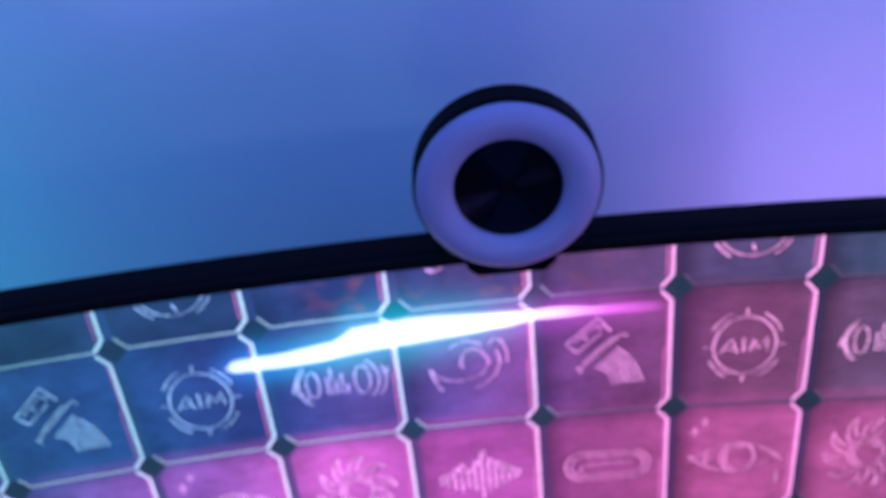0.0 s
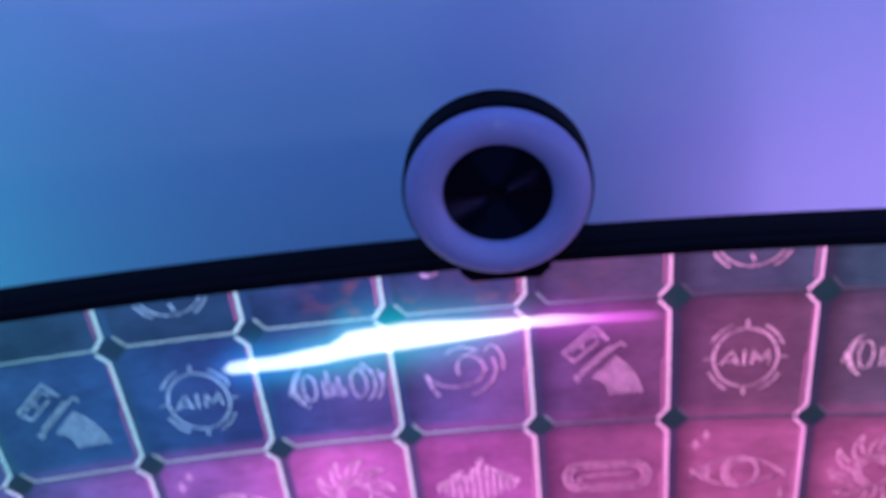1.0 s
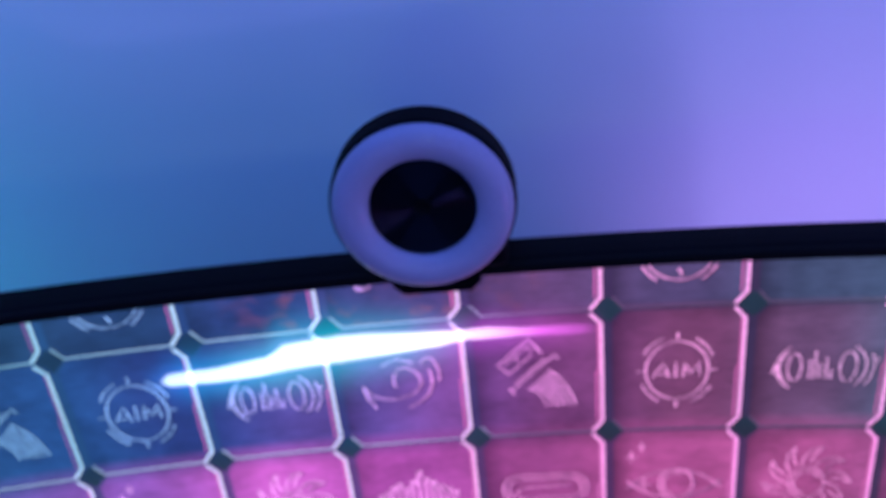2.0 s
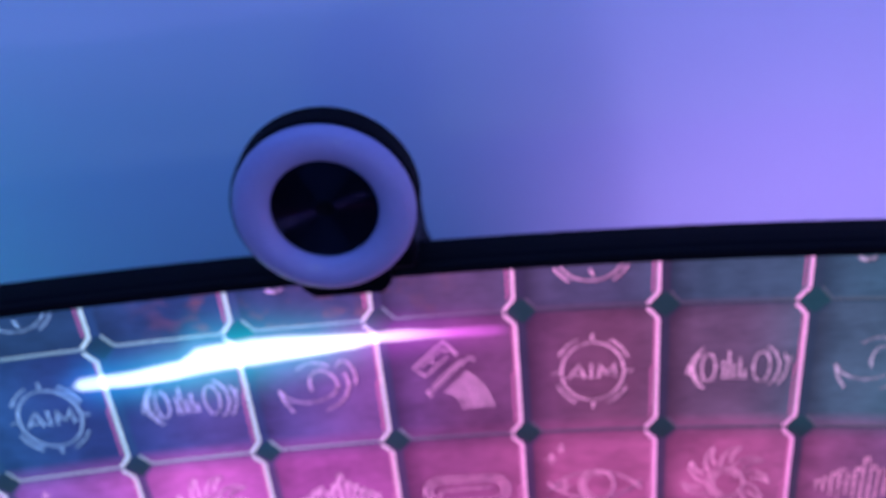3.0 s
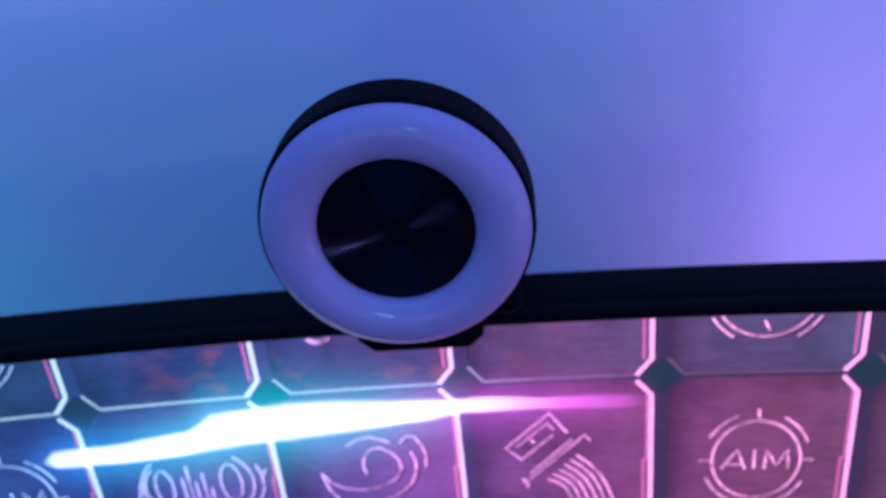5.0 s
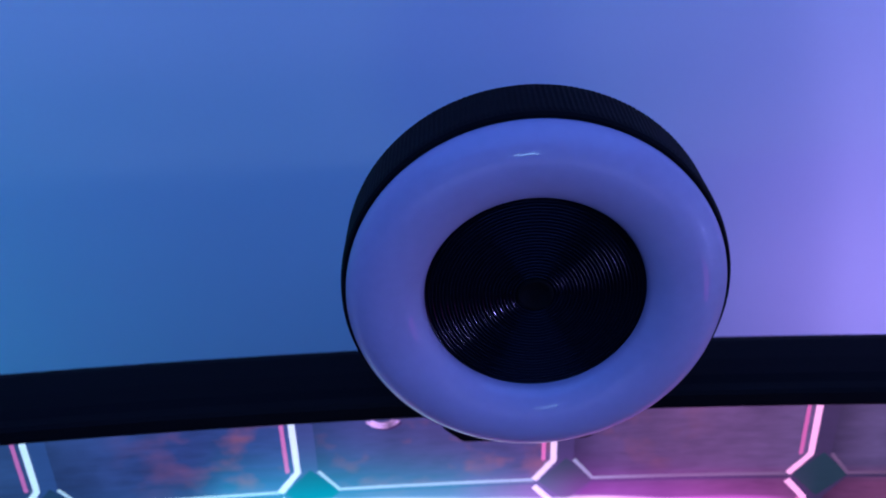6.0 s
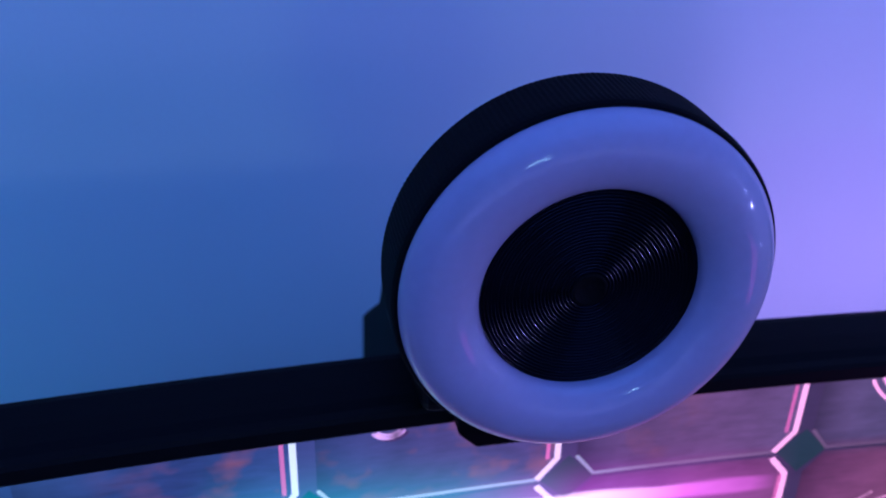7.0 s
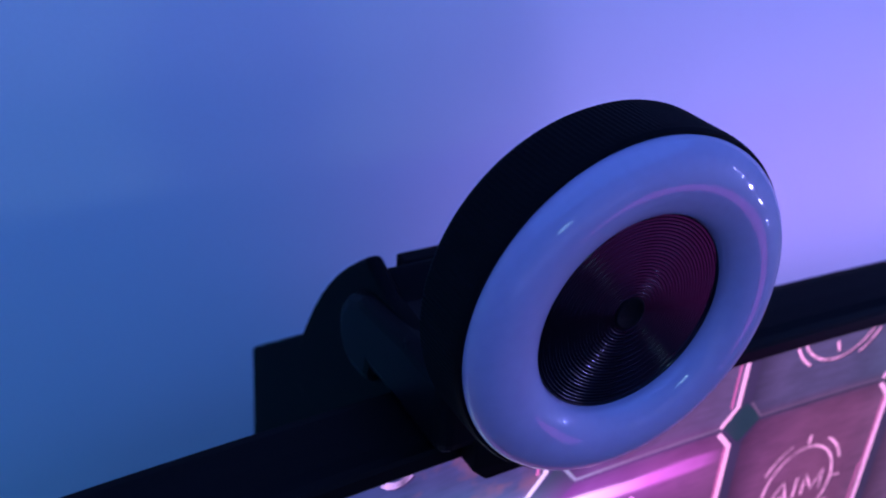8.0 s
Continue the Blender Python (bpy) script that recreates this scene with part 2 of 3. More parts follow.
DISC = surface("spun_black_metal", (0.0115, 0.0110, 0.0175), 0.17, metal=1.0, grain=3000, vary=0.2, coat=0.07)
DISC.node_tree.nodes["Principled BSDF"].inputs["Coat Roughness"].default_value = 0.06


# ---- mesh helpers ----
def mesh_object(name, verts, faces, material, parent=None, smooth=False, label=""):
    me = bpy.data.meshes.new(name)
    me.from_pydata([tuple(v) for v in verts], [], faces)
    me.materials.append(material)
    if smooth:
        me.polygons.foreach_set("use_smooth", [True] * len(me.polygons))
    me.update()
    ob = new(name, me)
    ob.parent = parent
    return tagged(ob, label=label)


def part(name, bm, material, parent, label="", smooth=False, kind=""):
    me = bpy.data.meshes.new(name)
    bmesh.ops.recalc_face_normals(bm, faces=bm.faces)
    bm.to_mesh(me)
    bm.free()
    me.materials.append(material)
    if smooth:
        me.polygons.foreach_set("use_smooth", [True] * len(me.polygons))
    ob = new(name, me)
    ob.parent = parent
    return tagged(ob, label=label, kind=kind)


def box(x0, x1, y0, y1, z0, z1, bevel=0.0, segments=2):
    bm = bmesh.new()
    bmesh.ops.create_cube(bm, size=1, matrix=Matrix.Translation(((x0 + x1) / 2, (y0 + y1) / 2, (z0 + z1) / 2)) @ Matrix.Diagonal((x1 - x0, y1 - y0, z1 - z0, 1)))
    if bevel:
        bmesh.ops.bevel(bm, geom=bm.edges[:], offset=bevel, segments=segments, affect="EDGES", profile=0.5)
    return bm


def lathe(profile, segments=96):
    """Turn (radius, forward) rows about the y axis; forward is towards -y."""
    bm = bmesh.new()
    rings = []
    for r, d, *tooth in profile:
        ring = []
        for i in range(segments):
            a = 2 * math.pi * i / segments
            rr = r + (tooth[0] if tooth and i % 2 else 0.0)
            ring.append(bm.verts.new((rr * math.cos(a), -d, rr * math.sin(a))))
        rings.append(ring)
    for r0, r1 in zip(rings, rings[1:]):
        for i in range(segments):
            bm.faces.new((r0[i], r0[(i + 1) % segments], r1[(i + 1) % segments], r1[i]))
    return bm, rings


def extrude_outline(points, x0, x1, bevel=0.0):
    """A side outline of (y, z) rows drawn out from x0 to x1."""
    bm = bmesh.new()
    a = [bm.verts.new((x0, y, z)) for y, z in points]
    b = [bm.verts.new((x1, y, z)) for y, z in points]
    n = len(points)
    bm.faces.new(a)
    bm.faces.new(b[::-1])
    for i in range(n):
        bm.faces.new((a[i], b[i], b[(i + 1) % n], a[(i + 1) % n]))
    bmesh.ops.recalc_face_normals(bm, faces=bm.faces)
    if bevel:
        bmesh.ops.bevel(bm, geom=bm.edges[:], offset=bevel, segments=3, affect="EDGES", profile=0.5)
    return bm


# ---- the room ----
WALL_Y = 0.20


def room():
    spans = {"wall_north": (-1.9, 2.1, WALL_Y, WALL_Y + 0.12, 0, 2.6), "wall_south": (-1.9, 2.1, -2.72, -2.6, 0, 2.6),
             "wall_west": (-2.02, -1.9, -2.72, WALL_Y + 0.12, 0, 2.6), "wall_east": (2.1, 2.22, -2.72, WALL_Y + 0.12, 0, 2.6)}
    for name, s in spans.items():
        tagged(part(name, box(*s), WALL, None), "plain white painted wall lit blue and violet", "wall", kind="structure")
    tagged(part("floor", box(-2.02, 2.22, -2.72, WALL_Y + 0.12, -0.1, 0), FLOOR, None), "plain dark grey floor in the dim room", "floor", kind="structure")
    tagged(part("ceiling", box(-2.02, 2.22, -2.72, WALL_Y + 0.12, 2.6, 2.7), CEILING, None), "plain white ceiling above the dim room", "ceiling", kind="structure")


room()

# ---- the curved monitor ----
RADIUS = 1.672
TOP, BOTTOM, HALF = 0.02185, -0.3200, 0.405


def on_screen(u, z, off=0.0):
    """A place on the curved display, off metres in front of it."""
    a = u / RADIUS
    r = RADIUS - off
    return (r * math.sin(a), -RADIUS + r * math.cos(a), z + Z0)


monitor = tagged(new("monitor"), "wide curved black monitor showing a glowing grid of embossed icon tiles", "monitor")


def swept(name, profile, u0, u1, material, steps=90, label="", smooth=True):
    """A closed (off, z) profile drawn along the curve of the display."""
    verts, faces, n = [], [], len(profile)
    for i in range(steps + 1):
        u = u0 + (u1 - u0) * i / steps
        verts += [on_screen(u, z, off) for off, z in profile]
    for i in range(steps):
        for j in range(n):
            k = (j + 1) % n
            faces.append((i * n + j, i * n + k, (i + 1) * n + k, (i + 1) * n + j))
    faces.append(tuple(range(n)))
    faces.append(tuple(steps * n + j for j in reversed(range(n))))
    ob = mesh_object(name, verts, faces, material, monitor, False, label)
    bm = bmesh.new()
    bm.from_mesh(ob.data)
    bmesh.ops.recalc_face_normals(bm, faces=bm.faces)
    bm.to_mesh(ob.data)
    bm.free()
    return ob


# housing behind the panel with a rounded top, a thin lip round the picture
swept("housing", [(-0.0012, TOP + 0.0046), (-0.004, TOP + 0.0055), (-0.010, TOP + 0.0058), (-0.0178, TOP + 0.0057), (-0.0204, TOP + 0.0051), (-0.0213, TOP + 0.0036), (-0.0216, TOP - 0.010), (-0.034, TOP - 0.06),
                  (-0.042, -0.15), (-0.034, BOTTOM + 0.05), (-0.018, BOTTOM - 0.012), (-0.0012, BOTTOM - 0.012)], -HALF - 0.004, HALF + 0.004, BEZEL, label="black plastic housing with a rounded top edge")
swept("top_lip", [(-0.0010, TOP + 0.0001), (0.0014, TOP + 0.0001), (0.0016, TOP + 0.0006), (0.0014, TOP + 0.0036), (0.0008, TOP + 0.0046), (-0.0011, TOP + 0.0050)], -HALF - 0.004, HALF + 0.004, LIP, label="thin satin black lip above the picture")
swept("bottom_lip", [(-0.0010, BOTTOM - 0.0001), (0.0014, BOTTOM - 0.0001), (0.0016, BOTTOM - 0.010), (-0.0010, BOTTOM - 0.0118)], -HALF - 0.004, HALF + 0.004, LIP)
for side in (-1, 1):
    u0, u1 = sorted((side * HALF, side * (HALF + 0.004)))
    swept("side_lip", [(-0.0010, TOP), (0.0014, TOP), (0.0014, BOTTOM), (-0.0010, BOTTOM)], u0, u1, LIP, steps=2)


def sheet(outline, off):
    """A flat piece of the picture laid on the display: outline of (u, z) rows."""
    return [on_screen(u, z, off) for u, z in outline]


def grid_patch(u0, u1, z0, z1, off, nu):
    verts = [on_screen(u0 + (u1 - u0) * i / nu, z, off) for z in (z0, z1) for i in range(nu + 1)]
    return verts, [(i, i + 1, nu + 2 + i, nu + 1 + i) for i in range(nu)]


verts, faces = grid_patch(-HALF, HALF, BOTTOM, TOP, 0.0, 80)
display = mesh_object("display", verts, faces, GAP, monitor, label="lit display with a picture of embossed tiles")


def stroke_light(lines):
    """How bright each end of each stroke is: the picture's embossed strokes catch the light by their direction."""
    out = []
    for line in lines:
        for i, (u, z) in enumerate(line):
            a, b = line[max(i - 1, 0)], line[min(i + 1, len(line) - 1)]
            turn = math.atan2(b[1] - a[1], b[0] - a[0])
            out += [0.42 + 0.68 * abs(math.sin(turn - 0.35))] * 2
    return out


def ribbon(lines, width, off):
    """Flat strokes on the display along rows of (u, z), joined into one mesh."""
    verts, faces = [], []
    for line in lines:
        n0 = len(verts)
        for i, (u, z) in enumerate(line):
            a, b = line[max(i - 1, 0)], line[min(i + 1, len(line) - 1)]
            du, dz = b[0] - a[0], b[1] - a[1]
            k = math.hypot(du, dz) or 1.0
            nu, nz = -dz / k * width / 2, du / k * width / 2
            verts += [on_screen(u + nu, z + nz, off), on_screen(u - nu, z - nz, off)]
        faces += [(n0 + 2 * i, n0 + 2 * i + 1, n0 + 2 * i + 3, n0 + 2 * i + 2) for i in range(len(line) - 1)]
    return verts, faces


def arc(cx, cy, r, a0, a1, n=14, ry=None):
    return [(cx + r * math.cos(radians(a0 + (a1 - a0) * i / n)), cy + (ry or r) * math.sin(radians(a0 + (a1 - a0) * i / n))) for i in range(n + 1)]


# icons in the unit square of a tile, y up
def icon_brush():
    head = [[(0.25, 0.54), (0.16, 0.62), (0.43, 0.84), (0.53, 0.71)], [(0.25, 0.54), (0.45, 0.70)], [(0.225, 0.625), (0.415, 0.775), (0.455, 0.73)], [(0.315, 0.67), (0.335, 0.65)]]
    bar = [[(0.265, 0.38), (0.635, 0.69), (0.67, 0.65)], [(0.25, 0.41), (0.285, 0.35)], [(0.30, 0.445), (0.56, 0.665)]]
    fan = []
    for i in range(6):
        k = i / 5
        x0, y0, x1, y1 = 0.40 + 0.18 * k, 0.40 + 0.16 * k, 0.55 + 0.25 * k, 0.225 + 0.005 * k
        fan.append([(x0 + (x1 - x0) * h + 0.03 * math.sin(h * math.pi), y0 + (y1 - y0) * h + 0.03 * math.sin(h * math.pi)) for h in (0, 0.25, 0.5, 0.75, 1)])
    return head + bar + fan


def icon_aim():
    lines = [arc(0.5, 0.5, 0.255, 0, 360, 36)]
    for a in (0, 90, 180, 270):
        lines.append([(0.5 + 0.27 * math.cos(radians(a)), 0.5 + 0.27 * math.sin(radians(a))), (0.5 + 0.33 * math.cos(radians(a)), 0.5 + 0.33 * math.sin(radians(a)))])
        lines.append(arc(0.5, 0.5, 0.31, a + 22, a + 62, 8))
    lines += [[(0.30, 0.44), (0.39, 0.57), (0.44, 0.44)], [(0.34, 0.47), (0.42, 0.47)], [(0.49, 0.44), (0.49, 0.57)], [(0.55, 0.44), (0.56, 0.57), (0.62, 0.46), (0.68, 0.57), (0.69, 0.44)]]
    return lines


def icon_volume():
    lines = [arc(0.36, 0.5, 0.20, 120, 245, 12), arc(0.34, 0.5, 0.16, 125, 235, 10), arc(0.30, 0.5, 0.055, 0, 360, 16, 0.12), arc(0.72, 0.5, 0.065, 0, 360, 16, 0.13)]
    lines += [arc(0.66, 0.5, 0.20, -55, 60, 12), arc(0.70, 0.5, 0.22, -45, 30, 10), [(0.13, 0.44), (0.15, 0.54)], [(0.93, 0.54), (0.95, 0.58)]]
    for x, h in ((0.42, 0.16), (0.46, 0.24), (0.50, 0.13), (0.55, 0.18), (0.59, 0.08)):
        lines.append([(x, 0.40), (x, 0.40 + h)])
    return lines


def icon_swirl():
    return [[(0.15, 0.52), (0.21, 0.44), (0.29, 0.40), (0.38, 0.385), (0.46, 0.39), (0.53, 0.41), (0.61, 0.45), (0.65, 0.52), (0.64, 0.58), (0.60, 0.63), (0.53, 0.67), (0.47, 0.66), (0.43, 0.61), (0.415, 0.55), (0.43, 0.49)],
            [(0.15, 0.52), (0.18, 0.41), (0.24, 0.31)], [(0.52, 0.30), (0.63, 0.35), (0.70, 0.41), (0.74, 0.50), (0.74, 0.57), (0.72, 0.63)],
            [(0.66, 0.69), (0.70, 0.735), (0.75, 0.73), (0.79, 0.67), (0.81, 0.60), (0.80, 0.52)], [(0.33, 0.69), (0.40, 0.73), (0.48, 0.745), (0.60, 0.70)]]


def icon_eye():
    def star(cx, cy, r):
        return [[(cx - r, cy), (cx + r, cy)], [(cx, cy - r), (cx, cy + r)]]
    return [arc(0.5, 0.08, 0.56, 43, 137, 20), arc(0.5, 0.92, 0.56, 223, 317, 20), arc(0.52, 0.5, 0.15, 0, 360, 24), arc(0.52, 0.5, 0.11, 60, 250, 14)] + star(0.24, 0.50, 0.06) + star(0.13, 0.78, 0.05) + star(0.22, 0.88, 0.04) + star(0.88, 0.27, 0.05)


def icon_sun():
    lines = [arc(0.5, 0.5, 0.15, 0, 360, 24), arc(0.5, 0.5, 0.11, 30, 260, 14)]
    for i in range(10):
        a = 36 * i
        p = [(0.5 + r * math.cos(radians(a + d)), 0.5 + r * math.sin(radians(a + d))) for r, d in ((0.17, 0), (0.25, -8), (0.33, -22), (0.37, -36))]
        q = [(0.5 + r * math.cos(radians(a + d)), 0.5 + r * math.sin(radians(a + d))) for r, d in ((0.20, -24), (0.29, -28), (0.37, -36))]
        lines += [p, q]
    return lines


def icon_wave():
    lines = []
    for i, h in enumerate((0.05, 0.08, 0.13, 0.16, 0.11, 0.18, 0.28, 0.20, 0.16, 0.12, 0.09, 0.05)):
        x = 0.13 + 0.062 * i
        lines += [[(x, 0.48 - h * 0.8), (x, 0.48 + h)], [(x, 0.48 + h), (x + 0.034, 0.48 + h), (x + 0.034, 0.48 + h - 0.05)]]
    return lines


def icon_clip():
    def loop(w, h):
        return arc(0.5 + w, 0.5, h, -90, 90, 10) + arc(0.5 - w, 0.5, h, 90, 270, 10) + [(0.5 + w, 0.5 - h)]
    return [loop(0.24, 0.14), loop(0.23, 0.095), [(0.27, 0.45), (0.25, 0.48), (0.27, 0.51), (0.40, 0.515), (0.72, 0.525)]]


def icon_dial():
    return [arc(0.5, 0.47, 0.295, 0, 360, 40), arc(0.5, 0.47, 0.34, 212, 240, 6), arc(0.5, 0.47, 0.34, 300, 328, 6), [(0.52, 0.21), (0.49, 0.27), (0.47, 0.32)]]


def icon_hook():
    return [arc(0.28, 0.35, 0.09, 185, 355, 14), arc(0.28, 0.36, 0.085, 185, 355, 14)]


ROW_ICONS = {0: {1: icon_dial, 3: icon_hook}, 1: {0: icon_brush, 1: icon_aim, 2: icon_volume, 3: icon_swirl}, 2: {0: icon_clip, 1: icon_eye, 2: icon_sun, 3: icon_wave}}


def clip_top(line):
    """The stretches of a stroke that lie on the display."""
    runs, run = [], []
    for u, z in line:
        if z < TOP - 0.0004 and abs(u) < HALF - 0.001:
            run.append((u, z))
        else:
            if len(run) > 1:
                runs.append(run)
            run = []
    if len(run) > 1:
        runs.append(run)
    return runs


def dense(line, step=0.006):
    out = [line[0]]
    for a, b in zip(line, line[1:]):
        n = max(1, int(math.hypot(b[0] - a[0], b[1] - a[1]) / step))
        out += [(a[0] + (b[0] - a[0]) * k / n, a[1] + (b[1] - a[1]) * k / n) for k in range(1, n + 1)]
    return out


def tile_piece(col, row):
    """One tile of the picture: face, lit right edge with its inner line, lower sill, and icon."""
    x0, x1 = (col + 0.030) * TILE_W, (col + 0.950) * TILE_W
    z1, z0 = (1 - row) * TILE_H - 0.0012, -row * TILE_H + 0.0004
    cx, cz = 0.076 * TILE_W, 0.088 * TILE_H
    top = min(z1, TOP - 0.0003)
    if x0 < -HALF or x1 > HALF or z0 < BOTTOM:
        return
    cut = z1 > top
    outline = [(x0, z0 + cz), (x0 + cx, z0)] + [(x0 + cx + (x1 - x0 - 2 * cx) * k / 4, z0) for k in (1, 2, 3)] + [(x1 - cx, z0), (x1, z0 + cz)]
    outline += [(x1, top)] + [(x1 + (x0 - x1) * k / 4, top) for k in (1, 2, 3)] + [(x0, top)] if cut else [(x1, z1 - cz), (x1 - cx, z1)] + [(x1 - cx + (x0 + 2 * cx - x1) * k / 4, z1) for k in (1, 2, 3)] + [(x0 + cx, z1), (x0, z1 - cz)]
    mesh_object("tile", sheet(outline, 0.00012), [tuple(range(len(outline)))], TILE, display)
    upper = [] if cut else [(x1 - cx, z1 - 0.0004), (x1, z1 - cz)]
    right = dense(([(x1, top)] if cut else upper) + [(x1, z0 + cz), (x1 - cx, z0)])
    mesh_object("tile_edge", *ribbon([right], 0.0016, 0.00024), EDGE, display)
    mid = z0 + 0.52 * (z1 - z0)
    inner = [dense([(x1 - 0.0024, min(mid, top)), (x1 - 0.0024, z0 + cz)])]
    if not cut:
        inner.append(dense([(x1 - 0.0013, z1 - cz), (x1 - 0.0013, mid), (x1 - 0.0024, mid - 0.002)]))
    mesh_object("tile_inner_edge", *ribbon(inner, 0.0010, 0.00022), INNER, display)
    sill = dense([(x0, z0 + cz), (x0 + cx, z0), (x1 - cx, z0)])
    mesh_object("tile_sill", *ribbon([sill], 0.0010, 0.00023), SILL, display)
    make = ROW_ICONS[row if row < 3 else 1 + (row - 1) % 2].get(col % 4)
    if make:
        lines = []
        for line in make():
            line = dense([(x0 + 0.02 * TILE_W + x * 0.88 * TILE_W, z0 + (0.03 + 0.94 * y) * (z1 - z0)) for x, y in line], 0.003)
            lines += clip_top(line)
        if lines:
            icon = mesh_object("tile_icon", *ribbon(lines, 0.00090, 0.00026), ICON, display)
            icon.data.attributes.new("lit", "FLOAT", "POINT").data.foreach_set("value", stroke_light(lines))
            # the strokes' shade, drawn as darker copies shifted right and down
            shade = [[(u + 0.0007, z - 0.0006) for u, z in line] for line in lines]
            mesh_object("icon_shade", *ribbon([l for l in shade if min(z for u, z in l) > BOTTOM], 0.0009, 0.00018), STROKE_SHADE, display)


def diamond_piece(col, row):
    u, z, a, b = col * TILE_W, -row * TILE_H, 0.110 * TILE_W, 0.100 * TILE_H
    if abs(u) + a < HALF and z - b > BOTTOM:
        pts = [(u - a, z), (u, z - b), (u + a, z), (u, z + b)]
        mesh_object("corner_diamond", sheet(pts, 0.00018), [(0, 1, 2, 3)], DIAMOND, display)


for row in range(0, 5):
    for col in range(-6, 6):
        tile_piece(col, row)
for row in range(0, 5):
    for col in range(-6, 7):
        diamond_piece(col, row)

# stand and desk that carry the monitor
part("stand_column", box(-0.03, 0.03, 0.046, 0.072, 0.765, Z0 - 0.10, 0.006), BEZEL, monitor)
part("stand_foot", box(-0.13, 0.13, -0.06, 0.13, 0.752, 0.766, 0.004), BEZEL, monitor)
part("stand_head", box(-0.05, 0.05, 0.030, 0.060, Z0 - 0.20, Z0 - 0.10, 0.005), BEZEL, monitor)
desk = tagged(new("desk"), "plain dark desk under the monitor against the wall", "desk")
part("desktop", box(-0.8, 0.8, -0.42, WALL_Y - 0.003, 0.722, 0.750, 0.003), DESK, desk)
for sx in (-0.74, 0.74):
    for sy in (-0.37, 0.15):
        part("leg", box(sx - 0.025, sx + 0.025, sy - 0.025, sy + 0.025, 0.002, 0.7215, 0.003), BEZEL, desk)

# ---- the ring light webcam ----
CENTRE = Vector((-0.0110, -0.0303, Z0 + 0.0695))
webcam = tagged(new("webcam"), "round black webcam with a milky ring light clipped on the monitor", "webcam")
HEAD = Matrix.Translation(CENTRE) @ pose(0, 0, 0, 2.0, 0, -0.75)


def head_part(name, bm, material, parent, label="", smooth=True):
    bmesh.ops.transform(bm, matrix=HEAD, verts=bm.verts)
    return part(name, bm, material, parent, label, smooth)


DEPTH = 0.0178
bm, rings = lathe([(0.0200, -0.0050), (0.0210, -0.0036), (0.0348, -0.0028), (0.0356, -0.0028), (0.0360, -0.0036), (0.0362, -0.0050, -0.00013), (0.0362, -DEPTH + 0.0016, -0.00013), (0.0357, -DEPTH + 0.0012), (0.0352, -DEPTH), (0.0300, -DEPTH - 0.0016), (0.0150, -DEPTH - 0.0022)], 440)
bm.faces.new(rings[-1])
bm.faces.new(rings[0][::-1])
body = head_part("body", bm, BLACK, webcam, "matt black round body with a finely knurled edge", smooth=False)

bm, rings = lathe([(0.0205, -0.0032), (0.0206, -0.0024), (0.0208, -0.0016), (0.0212, -0.0008), (0.0221, 0.0000), (0.0236, 0.0009), (0.0256, 0.0016), (0.0280, 0.0019), (0.0303, 0.0016), (0.0322, 0.0009), (0.0336, -0.0001), (0.0345, -0.0011), (0.0350, -0.0021), (0.0350, -0.0030)], 160)
head_part("ring_diffuser", bm, DIFFUSER, webcam, "milky translucent plastic ring, unlit")

rows, grooves = [], 26
for i in range(grooves):     # flat lands with a fine ridge between them, its flanks steep below and easier above
    pitch = (0.0205 - 0.0034) / grooves
    low = 0.1 * pitch * math.tan(radians((40, 36)[i % 2]))
    high = low + 0.1 * pitch * math.tan(radians((31, 27)[i % 2]))
    for at, up in ((0.0, 0.0), (0.55, 0.0), (0.65, low), (0.75, high), (0.85, low), (0.95, 0.0)):
        r = 0.0034 + pitch * (i + at)
        rows.append((r, -0.0029 + 0.0003 * (r / 0.0205) ** 2 + up))
rows.append((0.0205, -0.0026))
bm, rings = lathe(rows, 256)
disc = head_part("disc", bm, DISC, webcam, "black spun metal disc with fine concentric grooves", smooth=False)
bm, rings = lathe([(0.0004, -0.0028), (0.0026, -0.0028), (0.0028, -0.0026), (0.0032, -0.0026), (0.0035, -0.0030)], 48)
bm.faces.new(rings[0][::-1])
head_part("hub", bm, BLACK, disc)

# joint behind the head, clamp over the top of the monitor
def outline_part(name, rows, x0, x1, bevel, material, parent, label=""):
    return part(name, extrude_outline([(y, z + Z0) for y, z in rows], x0, x1, bevel), material, parent, label)


MX = -0.0105
part("neck", box(MX - 0.012, MX + 0.012, -0.0128, 0.002, Z0 + 0.040, Z0 + 0.066, 0.004), BLACK, webcam)
def joint_arc(inset):
    """The gently bowed back of the joint, seen from the side, from the bottom to the top."""
    rows = []
    for i in range(10):
        k = i / 10
        bulge = 0.0055 * math.sin(math.pi * k) - inset
        rows.append((0.0825 - 0.0530 * k + 0.70 * bulge, 0.0022 + 0.0566 * k + 0.71 * bulge))
    return rows


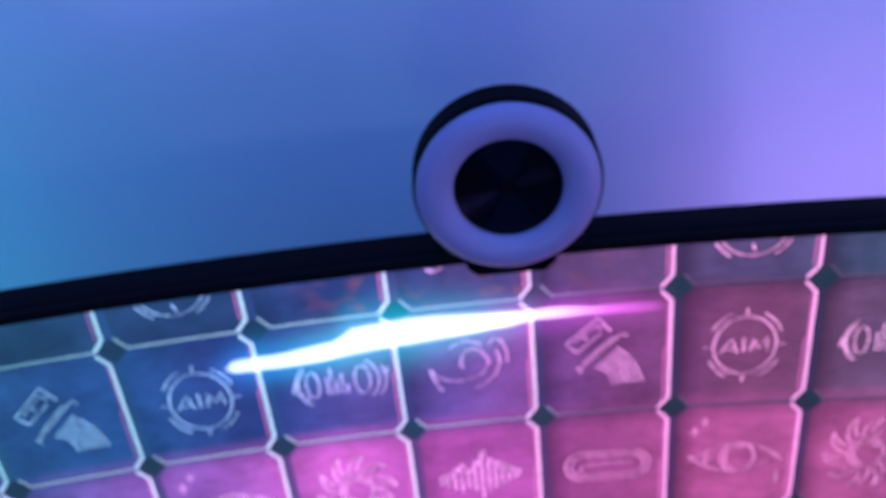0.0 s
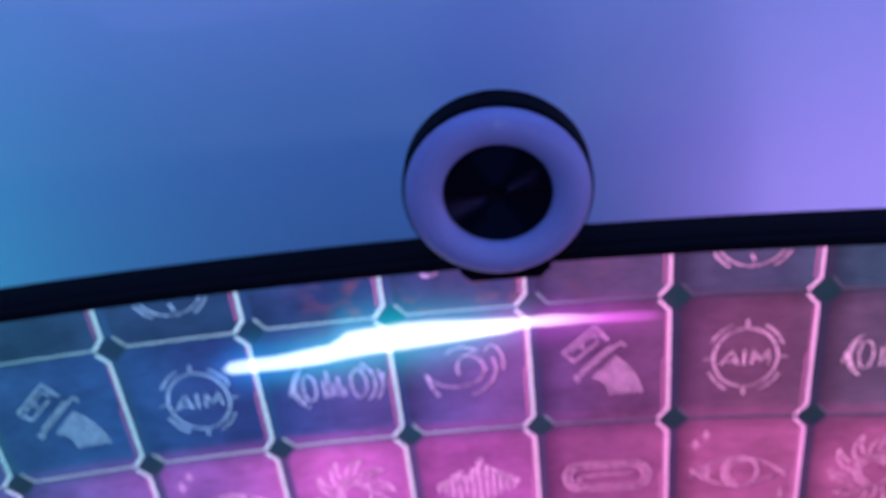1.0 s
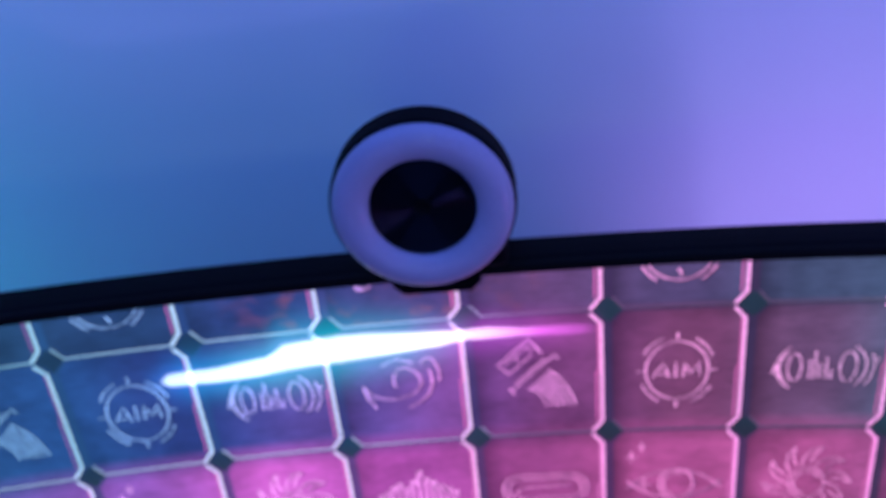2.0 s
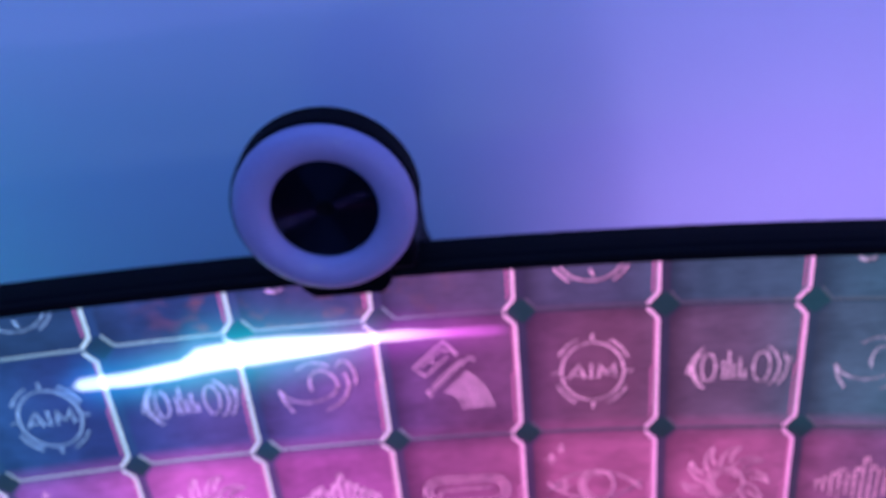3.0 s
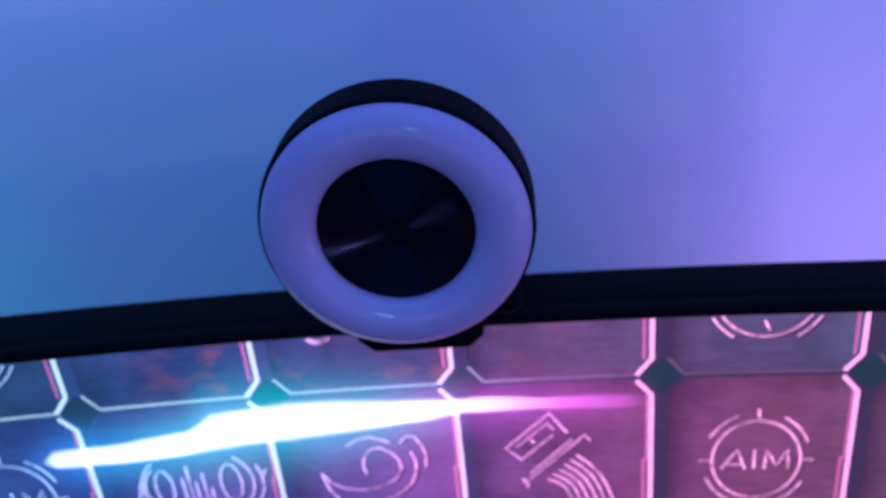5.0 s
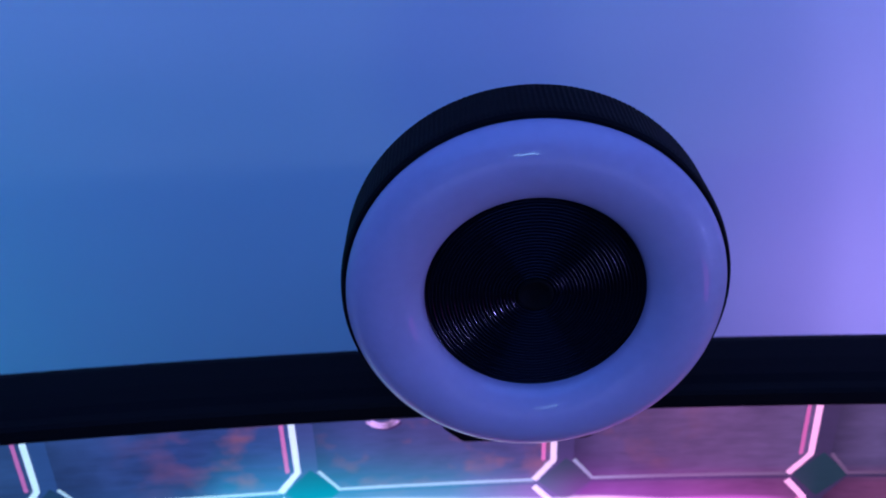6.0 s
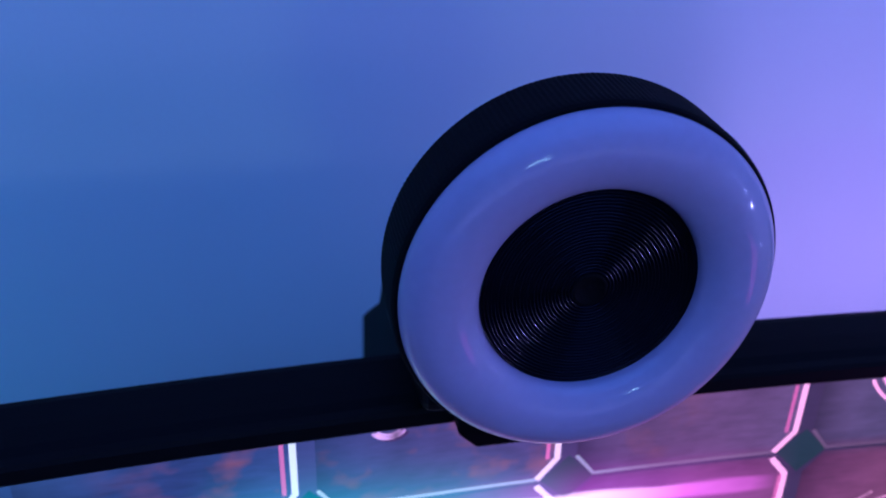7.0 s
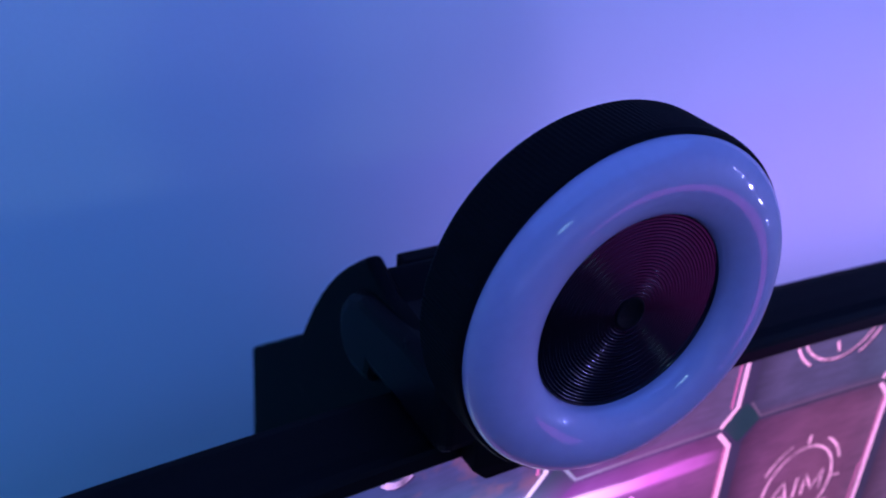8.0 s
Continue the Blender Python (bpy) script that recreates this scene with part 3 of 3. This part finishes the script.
outline_part("joint_housing", [(0.000, 0.0330), (0.0235, 0.0330), (0.0300, 0.0180), (0.0450, -0.0150), (0.0800, -0.0150)] + joint_arc(0.0036) + [(0.0245, 0.0470), (0.0000, 0.0460)],
             -0.0312, 0.0162, 0.0016, BLACK, webcam, "rounded black joint housing")
for x0, x1 in ((-0.0345, -0.0303), (0.0155, 0.0195)):
    outline_part("joint_rim", [(0.0300, -0.0150), (0.0845, -0.0150)] + joint_arc(0.0) + [(0.0245, 0.0492), (0.0060, 0.0480)], x0, x1, 0.0014, BLACK, webcam)
outline_part("joint_barrel", [(-0.0080, 0.0290), (0.0262, 0.0290), (0.0275, 0.0235), (0.0400, 0.0225), (0.0448, 0.0265), (0.0462, 0.0320), (0.0448, 0.0380), (0.0405, 0.0430), (0.0330, 0.0465), (0.0100, 0.0485), (-0.0080, 0.0485)], -0.0378, 0.0205, 0.0032, SATIN, webcam, "rounded satin black barrel of the joint")
part("lug", box(-0.0235, -0.0110, 0.0375, 0.0425, Z0 + 0.0380, Z0 + 0.0497, 0.0006), BLACK, webcam)
part("tab", box(MX - 0.0180, MX + 0.0180, -0.007, 0.001, Z0 + 0.058, Z0 + 0.0697, 0.0010), BLACK, webcam)
part("tab_arm", box(MX - 0.014, MX + 0.014, -0.007, 0.002, Z0 + 0.046, Z0 + 0.0610, 0.0010), BLACK, webcam)
part("clamp_plate", box(MX - 0.0205, MX + 0.0205, -0.006, 0.026, Z0 + TOP + 0.0063, Z0 + TOP + 0.0110, 0.0012), BLACK, webcam)
bm = bmesh.new()
lip = [(-0.0190, 0.0108), (-0.0190, 0.0015), (-0.0145, -0.0036), (0.0145, -0.0036), (0.0190, 0.0015), (0.0190, 0.0108)]
front = [bm.verts.new((MX + x, -0.0085 + max(0.0, -z) * 0.4, Z0 + TOP + z)) for x, z in lip]
back = [bm.verts.new((MX + x, -0.0025, Z0 + TOP + z)) for x, z in lip]
bm.faces.new(front)
bm.faces.new(back[::-1])
for i in range(6):
    bm.faces.new((front[i], back[i], back[(i + 1) % 6], front[(i + 1) % 6]))
bmesh.ops.bevel(bm, geom=bm.edges[:], offset=0.0009, segments=2, affect="EDGES", profile=0.5)
part("front_lip", bm, BLACK, webcam, "short black lip gripping the bezel")
outline_part("rear_leg", [(0.0500, 0.0260), (0.0750, 0.0100), (0.1320, -0.0310), (0.1370, -0.0820), (0.0750, -0.0820), (0.0500, -0.0200)],
             -0.0336, 0.0186, 0.0014, BLACK, webcam, "black folding leg sloping down behind the monitor")
